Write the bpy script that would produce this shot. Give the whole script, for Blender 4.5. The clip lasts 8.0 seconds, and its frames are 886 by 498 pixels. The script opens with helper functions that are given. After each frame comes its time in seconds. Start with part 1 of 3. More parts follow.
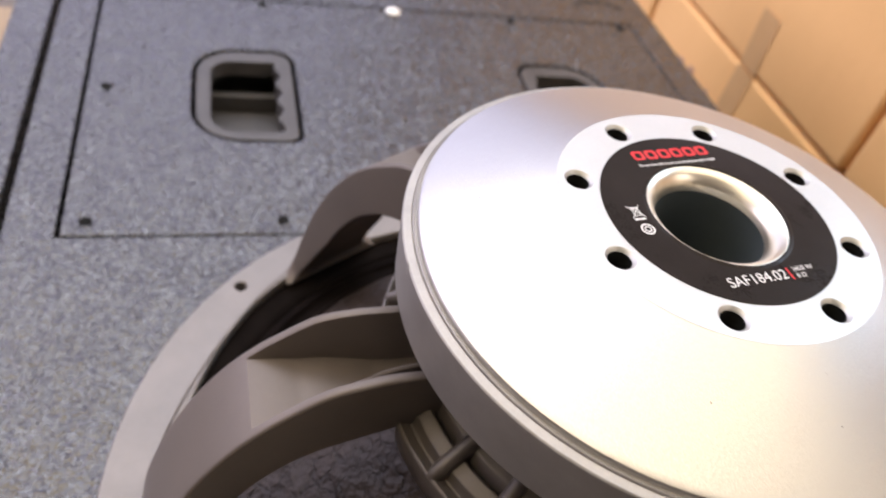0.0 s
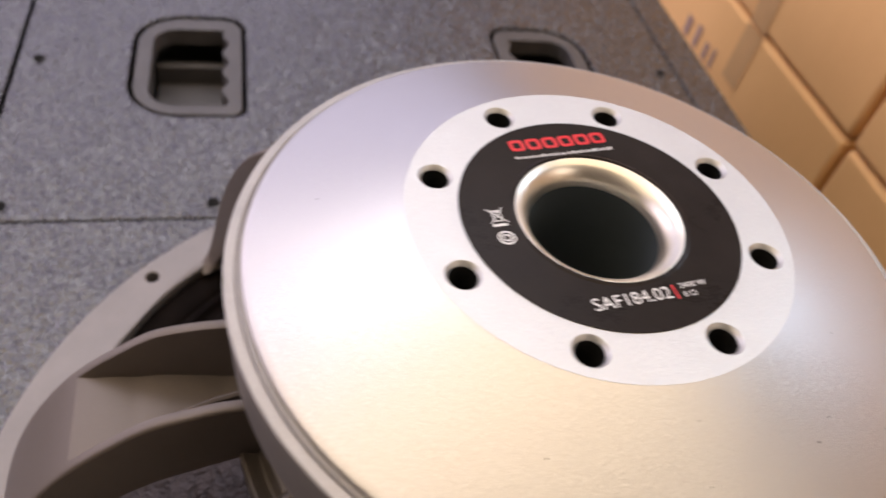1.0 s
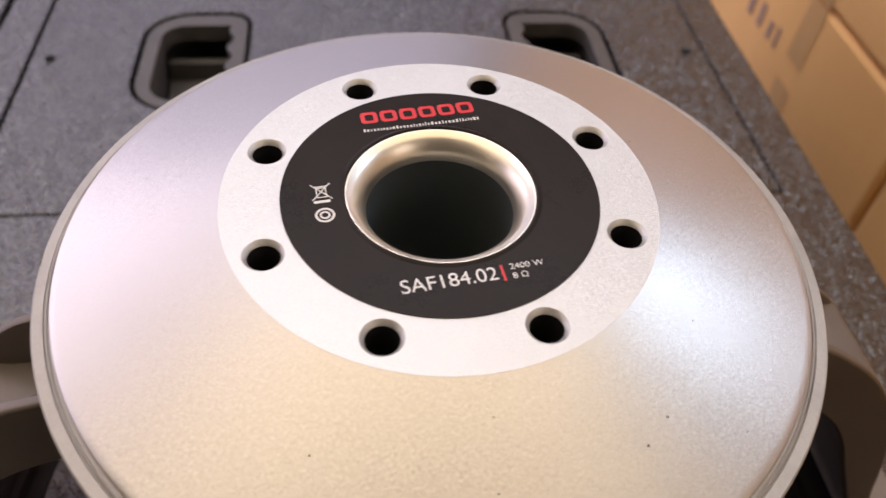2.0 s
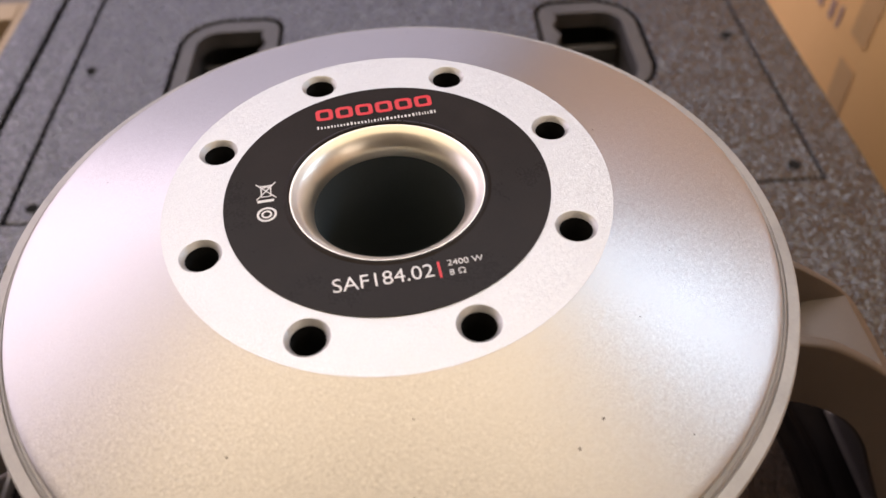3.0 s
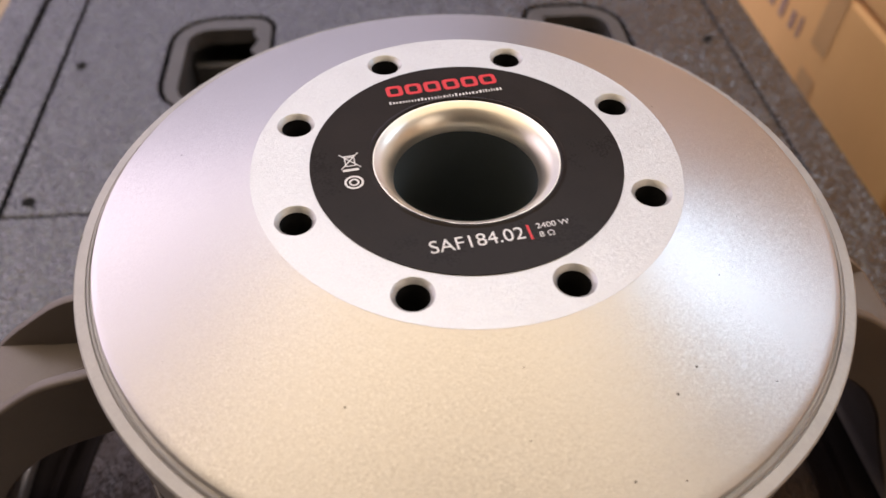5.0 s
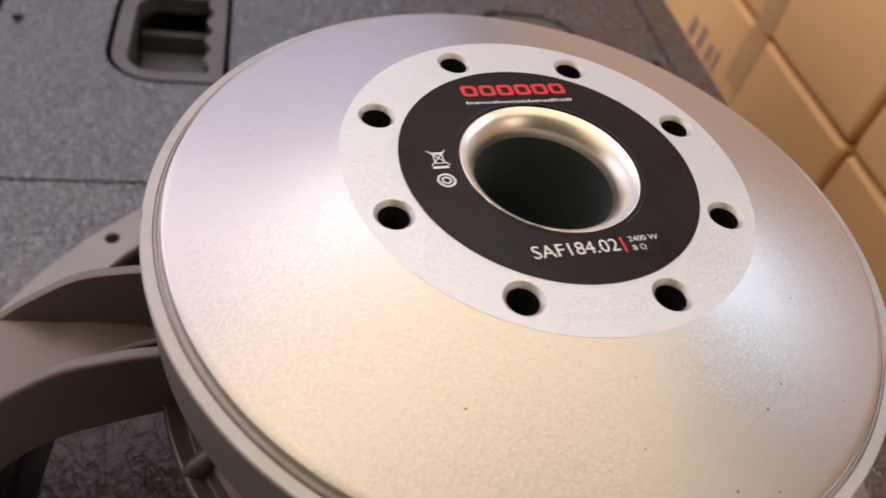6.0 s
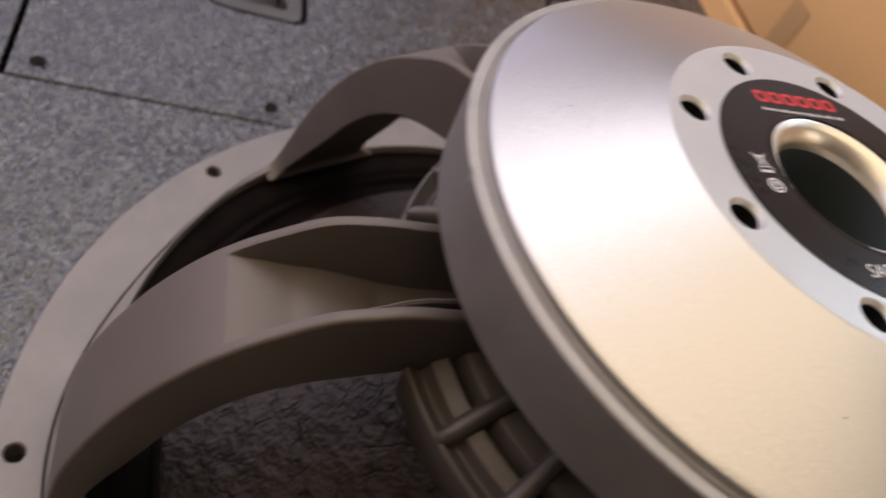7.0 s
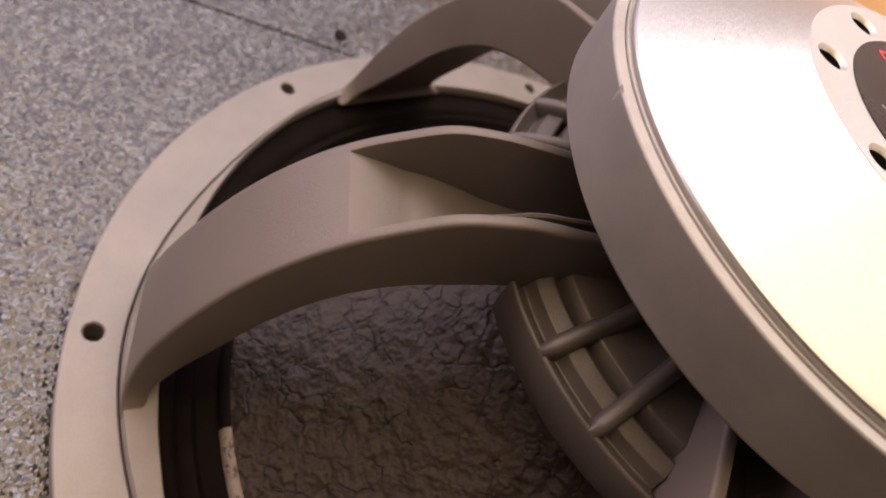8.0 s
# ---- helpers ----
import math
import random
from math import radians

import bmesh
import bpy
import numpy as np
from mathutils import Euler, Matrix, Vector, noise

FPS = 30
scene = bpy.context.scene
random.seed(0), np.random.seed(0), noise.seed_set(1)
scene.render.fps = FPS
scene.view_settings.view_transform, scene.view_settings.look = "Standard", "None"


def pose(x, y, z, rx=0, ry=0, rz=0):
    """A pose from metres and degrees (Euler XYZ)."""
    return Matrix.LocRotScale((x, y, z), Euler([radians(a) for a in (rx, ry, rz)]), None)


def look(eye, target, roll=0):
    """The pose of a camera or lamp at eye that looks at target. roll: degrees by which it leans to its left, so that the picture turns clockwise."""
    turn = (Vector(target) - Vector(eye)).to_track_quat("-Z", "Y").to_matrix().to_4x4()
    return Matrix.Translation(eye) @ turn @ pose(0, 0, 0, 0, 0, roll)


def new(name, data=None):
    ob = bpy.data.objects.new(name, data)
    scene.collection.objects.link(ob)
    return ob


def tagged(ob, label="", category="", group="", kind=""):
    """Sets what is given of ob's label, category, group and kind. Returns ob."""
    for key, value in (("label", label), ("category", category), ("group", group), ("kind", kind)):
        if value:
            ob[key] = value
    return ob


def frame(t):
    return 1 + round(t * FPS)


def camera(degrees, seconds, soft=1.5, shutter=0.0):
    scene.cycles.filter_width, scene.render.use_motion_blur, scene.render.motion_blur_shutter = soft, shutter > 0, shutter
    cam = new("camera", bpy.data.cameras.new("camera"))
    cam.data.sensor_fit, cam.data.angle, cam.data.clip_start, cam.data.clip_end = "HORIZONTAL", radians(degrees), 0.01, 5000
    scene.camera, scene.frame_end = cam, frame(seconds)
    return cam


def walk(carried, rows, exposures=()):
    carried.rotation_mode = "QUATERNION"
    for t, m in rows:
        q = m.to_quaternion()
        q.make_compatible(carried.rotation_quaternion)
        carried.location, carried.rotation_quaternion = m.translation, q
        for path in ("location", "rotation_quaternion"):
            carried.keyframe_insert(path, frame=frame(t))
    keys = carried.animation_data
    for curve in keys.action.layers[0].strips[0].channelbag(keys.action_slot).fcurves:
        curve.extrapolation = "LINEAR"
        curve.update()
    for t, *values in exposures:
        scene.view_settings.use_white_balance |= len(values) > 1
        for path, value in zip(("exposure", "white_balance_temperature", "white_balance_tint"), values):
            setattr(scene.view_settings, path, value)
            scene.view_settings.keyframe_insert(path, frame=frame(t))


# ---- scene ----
cam = camera(59.56, 8.0, shutter=0.5)
ROWS = [
    (0, -0.1690, -0.1746, 0.3769, 45.78, -10.51, -11.98),
    (0.5, -0.1529, -0.1476, 0.3692, 43.71, -10.76, -12.31),
    (1, -0.0990, -0.1488, 0.3697, 42.65, -8.64, -10.24),
    (1.5, -0.0515, -0.1558, 0.3655, 42.19, -6.03, -7.99),
    (1.7, -0.0385, -0.1532, 0.3630, 42.15, -4.85, -6.97),
    (2.8, 0.0082, -0.1493, 0.3571, 41.85, 1.26, -3.18),
    (3, 0.0121, -0.1500, 0.3565, 41.85, 1.90, -2.81),
    (3.5, 0.0164, -0.1563, 0.3558, 41.99, 3.31, -2.51),
    (4, 0.0102, -0.1634, 0.3576, 42.26, 3.53, -2.87),
    (5.5, -0.0486, -0.1592, 0.3537, 42.93, -4.95, -7.23),
    (6, -0.0777, -0.1545, 0.3512, 42.60, -10.12, -8.19),
    (6.5, -0.1161, -0.1470, 0.3416, 41.53, -15.71, -8.16),
    (7, -0.1823, -0.1366, 0.3205, 40.14, -20.88, -6.77),
    (7.5, -0.2118, -0.1428, 0.3046, 38.04, -24.76, -4.06),
    (8, -0.2165, -0.1509, 0.2974, 36.33, -25.81, -2.00),
]
EXPOSURES = [(0.0, 0.26, 6650, 15), (0.5, 0.02, 6750, 16), (1.0, -0.2, 7000, 21), (1.5, -0.32, 7200, 21), (3.0, -0.40, 7150, 20), (4.0, -0.40, 7150, 20), (5.5, -0.42, 7150, 20), (6.0, -0.45, 7200, 20), (6.5, -0.46, 7350, 22), (7.0, -0.54, 7100, 19), (7.5, -0.17, 7600, 24), (8.0, 0.22, 8000, 25)]
walk(cam, [(t, pose(*row)) for t, *row in ROWS], EXPOSURES)
cam.data.dof.use_dof, cam.data.dof.focus_distance, cam.data.dof.aperture_fstop = True, 0.215, 13.0

# ---- world, light, exposure ----
world = bpy.data.worlds.new("daylight")
scene.world = world
world.use_nodes = True
wn = world.node_tree
sky = wn.nodes.new("ShaderNodeTexSky")
sky.sky_type, sky.sun_disc = "NISHITA", False
sky.sun_elevation, sky.sun_rotation = radians(40), radians(320)
wn.links.new(sky.outputs[0], wn.nodes["Background"].inputs[0])
wn.nodes["Background"].inputs[1].default_value = 0.03

FLOOR_Z = -0.755
ROOM = (-3.2, 2.6, -6.5, 3.6, 2.30)  # x0, x1, y0, y1, ceiling


def area_lamp(name, eye, target, sx, sy, watts, colour):
    lamp = bpy.data.lights.new(name, "AREA")
    lamp.shape, lamp.size, lamp.size_y, lamp.energy, lamp.color = "RECTANGLE", sx, sy, watts, colour
    ob = new(name, lamp)
    ob.matrix_basis = look(eye, target)
    return ob


area_lamp("north_window_daylight", (-1.15, 3.50, 1.00), (-0.9, 0.0, 0.70), 3.8, 2.1, 33, (0.70, 0.69, 1.0))
area_lamp("high_window_daylight", (2.48, 0.86, 1.92), (0.0, 0.0, 0.2), 0.95, 0.55, 28, (0.54, 0.76, 1.0))
area_lamp("side_window_daylight", (-3.05, 2.0, 0.95), (0.5, 1.2, 0.3), 3.0, 2.0, 70, (0.86, 0.81, 1.0))
area_lamp("ceiling_light_glow", (-0.55, -0.12, 2.24), (-0.55, -0.12, 0.0), 4.5, 1.6, 51, (1.0, 0.86, 0.60))
area_lamp("east_window_daylight", (2.48, -2.2, 1.88), (0.0, 0.0, 0.2), 1.5, 0.7, 18, (1.0, 0.91, 0.80))
# added fill, no window known here: brightens the back plate's right shoulder
area_lamp("corner_fill_light", (2.48, 2.7, 1.25), (0.0, 0.2, 0.3), 1.3, 1.2, 16, (0.86, 0.80, 1.0))
area_lamp("skylight_daylight", (-0.35, 1.52, 2.24), (-0.35, 1.52, 0.0), 2.7, 1.2, 60, (0.83, 0.88, 1.0))

# ---- materials ----


def node_of(nt, kind, **values):
    n = nt.nodes.new(kind)
    for key, value in values.items():
        n.inputs[key.replace("_", " ")].default_value = value
    return n


def surface(name, dark, light, rough=0.5, metal=0.0, mottle=12.0, grain=900.0, bump=0.2, depth=0.0004, spec=0.5,
            rough_var=0.1, stretch=(1, 1, 1), grain_detail=2.0, contrast=0.5, grain_colour=0.25):
    """A procedural surface: broad mottling between two colours, fine grain in colour, gloss and relief."""
    m = bpy.data.materials.new(name)
    m.use_nodes = True
    nt = m.node_tree
    b = nt.nodes["Principled BSDF"]
    co = nt.nodes.new("ShaderNodeTexCoord")
    mp = nt.nodes.new("ShaderNodeMapping")
    mp.inputs["Scale"].default_value = stretch
    mp.inputs["Rotation"].default_value = (0.6, 0.45, 0.8)
    nt.links.new(co.outputs["Object"], mp.inputs["Vector"])
    big = node_of(nt, "ShaderNodeTexNoise", Scale=mottle, Detail=4.0, Roughness=0.6)
    fine = node_of(nt, "ShaderNodeTexNoise", Scale=grain, Detail=grain_detail, Roughness=0.6)
    for n in (big, fine):
        nt.links.new(mp.outputs[0], n.inputs["Vector"])
    ramp = nt.nodes.new("ShaderNodeValToRGB")
    ramp.color_ramp.elements[0].position, ramp.color_ramp.elements[1].position = 0.5 - 0.4 * contrast, 0.5 + 0.4 * contrast
    ramp.color_ramp.elements[0].color, ramp.color_ramp.elements[1].color = (*dark, 1), (*light, 1)
    mixf = nt.nodes.new("ShaderNodeMix")
    mixf.data_type = "FLOAT"
    mixf.inputs[0].default_value = grain_colour
    nt.links.new(big.outputs["Fac"], mixf.inputs[2])
    nt.links.new(fine.outputs["Fac"], mixf.inputs[3])
    nt.links.new(mixf.outputs[0], ramp.inputs[0])
    nt.links.new(ramp.outputs[0], b.inputs["Base Color"])
    rr = nt.nodes.new("ShaderNodeMapRange")
    rr.inputs["To Min"].default_value, rr.inputs["To Max"].default_value = rough - rough_var, rough + rough_var
    nt.links.new(mixf.outputs[0], rr.inputs["Value"])
    nt.links.new(rr.outputs[0], b.inputs["Roughness"])
    b.inputs["Metallic"].default_value = metal
    b.inputs["Specular IOR Level"].default_value = spec
    if bump:
        bp = node_of(nt, "ShaderNodeBump", Strength=bump, Distance=depth)
        nt.links.new(fine.outputs["Fac"], bp.inputs["Height"])
        nt.links.new(bp.outputs[0], b.inputs["Normal"])
    return m


M_CAST = surface("cast_aluminium", (0.120, 0.102, 0.092), (0.162, 0.138, 0.124), rough=0.5, metal=0.25, mottle=25, grain=2200, bump=0.5, depth=0.00025, grain_colour=0.45)
# same casting, darkened: the shade under the magnet is put into its colour
M_CAST_SHADED = surface("shaded_cast_hub", (0.080, 0.069, 0.062), (0.115, 0.099, 0.089), rough=0.38, metal=0.25, mottle=25, grain=1700, bump=0.5, depth=0.0003, grain_colour=0.45)
M_FLANGE = surface("machined_flange", (0.171, 0.158, 0.152), (0.240, 0.222, 0.214), rough=0.48, metal=0.4, mottle=30, grain=1200, bump=0.2, depth=0.0002)
M_RING = surface("bare_cast_ring", (0.175, 0.16, 0.152), (0.243, 0.225, 0.214), rough=0.58, metal=0.25, mottle=25, grain=1200, bump=0.2, depth=0.0002)
M_SILVER = surface("blasted_silver", (0.51, 0.50, 0.49), (0.595, 0.585, 0.57), rough=0.40, metal=1.0, mottle=90, grain=5500, bump=0.06, depth=0.0003, grain_detail=1.0, rough_var=0.06, grain_colour=0.92, contrast=0.8)


def specked(m, scale, size, colour):
    """Sparse small dark specks of dirt on a surface."""
    nt = m.node_tree
    b = nt.nodes["Principled BSDF"]
    src = b.inputs["Base Color"].links[0].from_socket
    co = nt.nodes.new("ShaderNodeTexCoord")
    cells = node_of(nt, "ShaderNodeTexVoronoi", Scale=scale)
    nt.links.new(co.outputs["Object"], cells.inputs["Vector"])
    sep = nt.nodes.new("ShaderNodeSeparateColor")
    nt.links.new(cells.outputs["Color"], sep.inputs[0])
    lim = nt.nodes.new("ShaderNodeMath")
    lim.operation = "MULTIPLY"
    lim.inputs[1].default_value = size
    nt.links.new(sep.outputs[0], lim.inputs[0])
    lt = nt.nodes.new("ShaderNodeMath")
    lt.operation = "LESS_THAN"
    nt.links.new(cells.outputs["Distance"], lt.inputs[0])
    nt.links.new(lim.outputs[0], lt.inputs[1])
    mix = nt.nodes.new("ShaderNodeMix")
    mix.data_type = "RGBA"
    mix.inputs["B"].default_value = (*colour, 1)
    nt.links.new(lt.outputs[0], mix.inputs["Factor"])
    nt.links.new(src, mix.inputs["A"])
    nt.links.new(mix.outputs["Result"], b.inputs["Base Color"])


specked(M_SILVER, 150.0, 0.055, (0.10, 0.09, 0.08))
M_FLATSILVER = surface("satin_silver_face", (0.48, 0.48, 0.465), (0.63, 0.63, 0.61), rough=0.46, metal=0.85, mottle=40, grain=2600, bump=0.3, depth=0.0003, grain_colour=0.7, contrast=0.8)
M_RIM = surface("zinc_rim", (0.31, 0.30, 0.288), (0.42, 0.405, 0.39), rough=0.55, metal=0.5, mottle=60, grain=900, bump=0.15, depth=0.0003)
M_SIDE = surface("dull_zinc_side", (0.240, 0.227, 0.220), (0.39, 0.371, 0.360), rough=0.52, metal=0.6, mottle=30, grain=700, bump=0.12, depth=0.0002, contrast=0.8, grain_colour=0.1)
M_LIP = surface("polished_bore_lip", (0.70, 0.655, 0.56), (0.81, 0.765, 0.67), rough=0.37, metal=0.95, mottle=40, grain=2500, bump=0.06, depth=0.0001)
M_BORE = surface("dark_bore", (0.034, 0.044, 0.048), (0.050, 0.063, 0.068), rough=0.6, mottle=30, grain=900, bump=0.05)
M_LABEL = surface("black_label_film", (0.015, 0.012, 0.0105), (0.024, 0.019, 0.0165), rough=0.30, mottle=40, grain=1500, bump=0.03, spec=0.08)
M_RED = surface("red_print", (0.56, 0.010, 0.014), (0.66, 0.016, 0.02), rough=0.4, grain=1500, bump=0.0)
M_PRINT = surface("silver_print", (0.62, 0.62, 0.62), (0.74, 0.74, 0.74), rough=0.4, grain=1500, bump=0.0)
M_CONE = surface("crinkled_black_pulp", (0.026, 0.019, 0.0155), (0.045, 0.032, 0.026), rough=0.5, mottle=45, grain=130, bump=0.7, depth=0.0055, grain_detail=2.5, spec=0.24)


def cracked(m, scale, depth, width):
    """Adds fine branching cracks, as of a wrinkled skin, to a material's relief, and paints crease shade into its
    colour.
    """
    nt = m.node_tree
    b = nt.nodes["Principled BSDF"]
    old = b.inputs["Normal"].links[0].from_node
    co = nt.nodes.new("ShaderNodeTexCoord")
    lines = node_of(nt, "ShaderNodeTexNoise", Scale=scale, Detail=3.0, Roughness=0.5, Distortion=0.35)
    nt.links.new(co.outputs["Object"], lines.inputs["Vector"])
    off = nt.nodes.new("ShaderNodeMath")
    off.operation = "SUBTRACT"
    off.inputs[1].default_value = 0.5
    nt.links.new(lines.outputs["Fac"], off.inputs[0])
    ridge = nt.nodes.new("ShaderNodeMath")
    ridge.operation = "ABSOLUTE"
    nt.links.new(off.outputs[0], ridge.inputs[0])
    breaks = node_of(nt, "ShaderNodeTexNoise", Scale=scale * 1.7, Detail=2.0)
    nt.links.new(co.outputs["Object"], breaks.inputs["Vector"])
    gap = nt.nodes.new("ShaderNodeMapRange")
    gap.inputs["From Min"].default_value, gap.inputs["From Max"].default_value = 0.42, 0.56
    gap.inputs["To Min"].default_value, gap.inputs["To Max"].default_value = 0.0, 0.05
    nt.links.new(breaks.outputs["Fac"], gap.inputs["Value"])
    sums = nt.nodes.new("ShaderNodeMath")
    sums.operation = "ADD"
    nt.links.new(ridge.outputs[0], sums.inputs[0])
    nt.links.new(gap.outputs[0], sums.inputs[1])
    fade = nt.nodes.new("ShaderNodeMapRange")
    fade.inputs["From Max"].default_value = width
    nt.links.new(sums.outputs[0], fade.inputs["Value"])
    src = b.inputs["Base Color"].links[0].from_socket
    mul = nt.nodes.new("ShaderNodeMix")
    mul.data_type = "RGBA"
    mul.inputs["A"].default_value = (0.019, 0.0145, 0.0125, 1)
    nt.links.new(fade.outputs[0], mul.inputs["Factor"])
    nt.links.new(src, mul.inputs["B"])
    nt.links.new(mul.outputs["Result"], b.inputs["Base Color"])
    bp = node_of(nt, "ShaderNodeBump", Strength=0.5, Distance=depth)
    nt.links.new(fade.outputs[0], bp.inputs["Height"])
    nt.links.new(old.outputs[0], bp.inputs["Normal"])
    nt.links.new(bp.outputs[0], b.inputs["Normal"])




def veined(m, scale, depth, width, colour):
    """Sinks a net of thin branching veins, of uneven strength, into a surface and paints their shade as darker colour.
    """
    nt = m.node_tree
    b = nt.nodes["Principled BSDF"]
    old = b.inputs["Normal"].links[0].from_node
    co = nt.nodes.new("ShaderNodeTexCoord")
    warp = node_of(nt, "ShaderNodeTexNoise", Scale=scale * 1.1, Detail=2.0)
    nt.links.new(co.outputs["Object"], warp.inputs["Vector"])
    shift = nt.nodes.new("ShaderNodeVectorMath")
    shift.operation = "MULTIPLY_ADD"
    shift.inputs[1].default_value = (1.1 / scale,) * 3
    nt.links.new(warp.outputs["Color"], shift.inputs[0])
    nt.links.new(co.outputs["Object"], shift.inputs[2])
    cells = node_of(nt, "ShaderNodeTexVoronoi", Scale=scale)
    cells.feature = "DISTANCE_TO_EDGE"
    nt.links.new(shift.outputs[0], cells.inputs["Vector"])
    uneven = node_of(nt, "ShaderNodeTexNoise", Scale=scale * 0.6, Detail=2.0)
    nt.links.new(co.outputs["Object"], uneven.inputs["Vector"])
    reach = nt.nodes.new("ShaderNodeMapRange")
    reach.inputs["From Min"].default_value, reach.inputs["From Max"].default_value = 0.44, 0.70
    reach.inputs["To Min"].default_value, reach.inputs["To Max"].default_value = width * 0.04, width
    nt.links.new(uneven.outputs["Fac"], reach.inputs["Value"])
    fade = nt.nodes.new("ShaderNodeMapRange")
    nt.links.new(cells.outputs["Distance"], fade.inputs["Value"])
    nt.links.new(reach.outputs[0], fade.inputs["From Max"])
    src = b.inputs["Base Color"].links[0].from_socket
    mix = nt.nodes.new("ShaderNodeMix")
    mix.data_type = "RGBA"
    mix.inputs["A"].default_value = (*colour, 1)
    nt.links.new(fade.outputs[0], mix.inputs["Factor"])
    nt.links.new(src, mix.inputs["B"])
    nt.links.new(mix.outputs["Result"], b.inputs["Base Color"])
    bp = node_of(nt, "ShaderNodeBump", Strength=0.6, Distance=depth)
    nt.links.new(fade.outputs[0], bp.inputs["Height"])
    nt.links.new(old.outputs[0], bp.inputs["Normal"])
    nt.links.new(bp.outputs[0], b.inputs["Normal"])


veined(M_CONE, 85.0, 0.0007, 0.18, (0.019, 0.014, 0.0118))
M_EDGE_LIT = surface("lit_cone_edge", (0.13, 0.105, 0.09), (0.27, 0.225, 0.195), rough=0.5, mottle=90, grain=500, bump=0.4, depth=0.001)
cracked(M_EDGE_LIT, 240.0, 0.001, 0.06)
M_SURROUND = surface("black_cloth_surround", (0.005, 0.0036, 0.0032), (0.010, 0.0074, 0.0066), rough=0.7, mottle=60, grain=1500, bump=0.3, spec=0.03)
M_RUBBER = surface("black_rubber", (0.008, 0.008, 0.008), (0.014, 0.013, 0.013), rough=0.6, mottle=60, grain=800)
M_CAB = surface("textured_black_paint", (0.012, 0.0115, 0.012), (0.036, 0.035, 0.0365), rough=0.30, mottle=20, grain=480, bump=0.4, depth=0.0012, grain_detail=1.0, spec=1.0, rough_var=0.1, grain_colour=0.6, contrast=0.7)


def flaked(m, scale, tilt, gloss=None):
    """Tilts small grains of a surface at random, so that single grains catch the light."""
    nt = m.node_tree
    b = nt.nodes["Principled BSDF"]
    old = b.inputs["Normal"].links[0].from_node
    co = nt.nodes.new("ShaderNodeTexCoord")
    cells = node_of(nt, "ShaderNodeTexVoronoi", Scale=scale)
    nt.links.new(co.outputs["Object"], cells.inputs["Vector"])
    off = nt.nodes.new("ShaderNodeVectorMath")
    off.operation = "SUBTRACT"
    off.inputs[1].default_value = (0.5, 0.5, 0.5)
    nt.links.new(cells.outputs["Color"], off.inputs[0])
    add = nt.nodes.new("ShaderNodeVectorMath")
    add.operation = "MULTIPLY_ADD"
    add.inputs[1].default_value = (tilt, tilt, tilt)
    nt.links.new(off.outputs[0], add.inputs[0])
    nt.links.new(old.outputs[0], add.inputs[2])
    nrm = nt.nodes.new("ShaderNodeVectorMath")
    nrm.operation = "NORMALIZE"
    nt.links.new(add.outputs[0], nrm.inputs[0])
    nt.links.new(nrm.outputs[0], b.inputs["Normal"])
    if gloss:
        parts = nt.nodes.new("ShaderNodeSeparateColor")
        nt.links.new(cells.outputs["Color"], parts.inputs[0])
        span = nt.nodes.new("ShaderNodeMapRange")
        span.inputs["To Min"].default_value, span.inputs["To Max"].default_value = gloss
        nt.links.new(parts.outputs[2], span.inputs["Value"])
        nt.links.new(span.outputs[0], b.inputs["Roughness"])


def pebbled(m, scale, depth):
    """Raises a surface into small rounded pebbles, as of thick textured paint."""
    nt = m.node_tree
    b = nt.nodes["Principled BSDF"]
    old = b.inputs["Normal"].links[0].from_node
    co = nt.nodes.new("ShaderNodeTexCoord")
    warp = node_of(nt, "ShaderNodeTexNoise", Scale=scale * 0.5, Detail=1.0)
    nt.links.new(co.outputs["Object"], warp.inputs["Vector"])
    shift = nt.nodes.new("ShaderNodeVectorMath")
    shift.operation = "MULTIPLY_ADD"
    shift.inputs[1].default_value = (0.5 / scale,) * 3
    nt.links.new(warp.outputs["Color"], shift.inputs[0])
    nt.links.new(co.outputs["Object"], shift.inputs[2])
    cells = node_of(nt, "ShaderNodeTexVoronoi", Scale=scale)
    nt.links.new(shift.outputs[0], cells.inputs["Vector"])
    bp = node_of(nt, "ShaderNodeBump", Strength=1.0, Distance=depth)
    bp.invert = True
    nt.links.new(cells.outputs["Distance"], bp.inputs["Height"])
    nt.links.new(old.outputs[0], bp.inputs["Normal"])
    nt.links.new(bp.outputs[0], b.inputs["Normal"])


pebbled(M_CAB, 430.0, 0.0004)
flaked(M_CAB, 520.0, 0.46, (0.10, 0.36))
flaked(M_SILVER, 5500.0, 0.17)
flaked(M_FLATSILVER, 3000.0, 0.12)
M_HANDLE = surface("moulded_black_plastic", (0.052, 0.050, 0.050), (0.082, 0.078, 0.079), rough=0.45, mottle=40, grain=600, bump=0.5, depth=0.0008)
# black of the screws; also painted shade for the bores of the tapped holes
M_SCREW_SHADE = surface("black_screw_and_hole_shade", (0.010, 0.010, 0.010), (0.02, 0.02, 0.02), rough=0.85, mottle=80, grain=600, spec=0.03)
M_WHITE = surface("white_plastic", (0.72, 0.72, 0.70), (0.8, 0.8, 0.78), rough=0.4, mottle=40, grain=600, bump=0.05)
M_CARTON = surface("brown_carton", (0.77, 0.45, 0.19), (0.86, 0.52, 0.228), rough=0.75, mottle=5, grain=350, bump=0.15, spec=0.25, stretch=(1, 1, 0.25))
M_TAPE = surface("buff_packing_tape", (0.56, 0.335, 0.15), (0.64, 0.39, 0.18), rough=0.35, mottle=14, grain=300, bump=0.1, depth=0.0006)
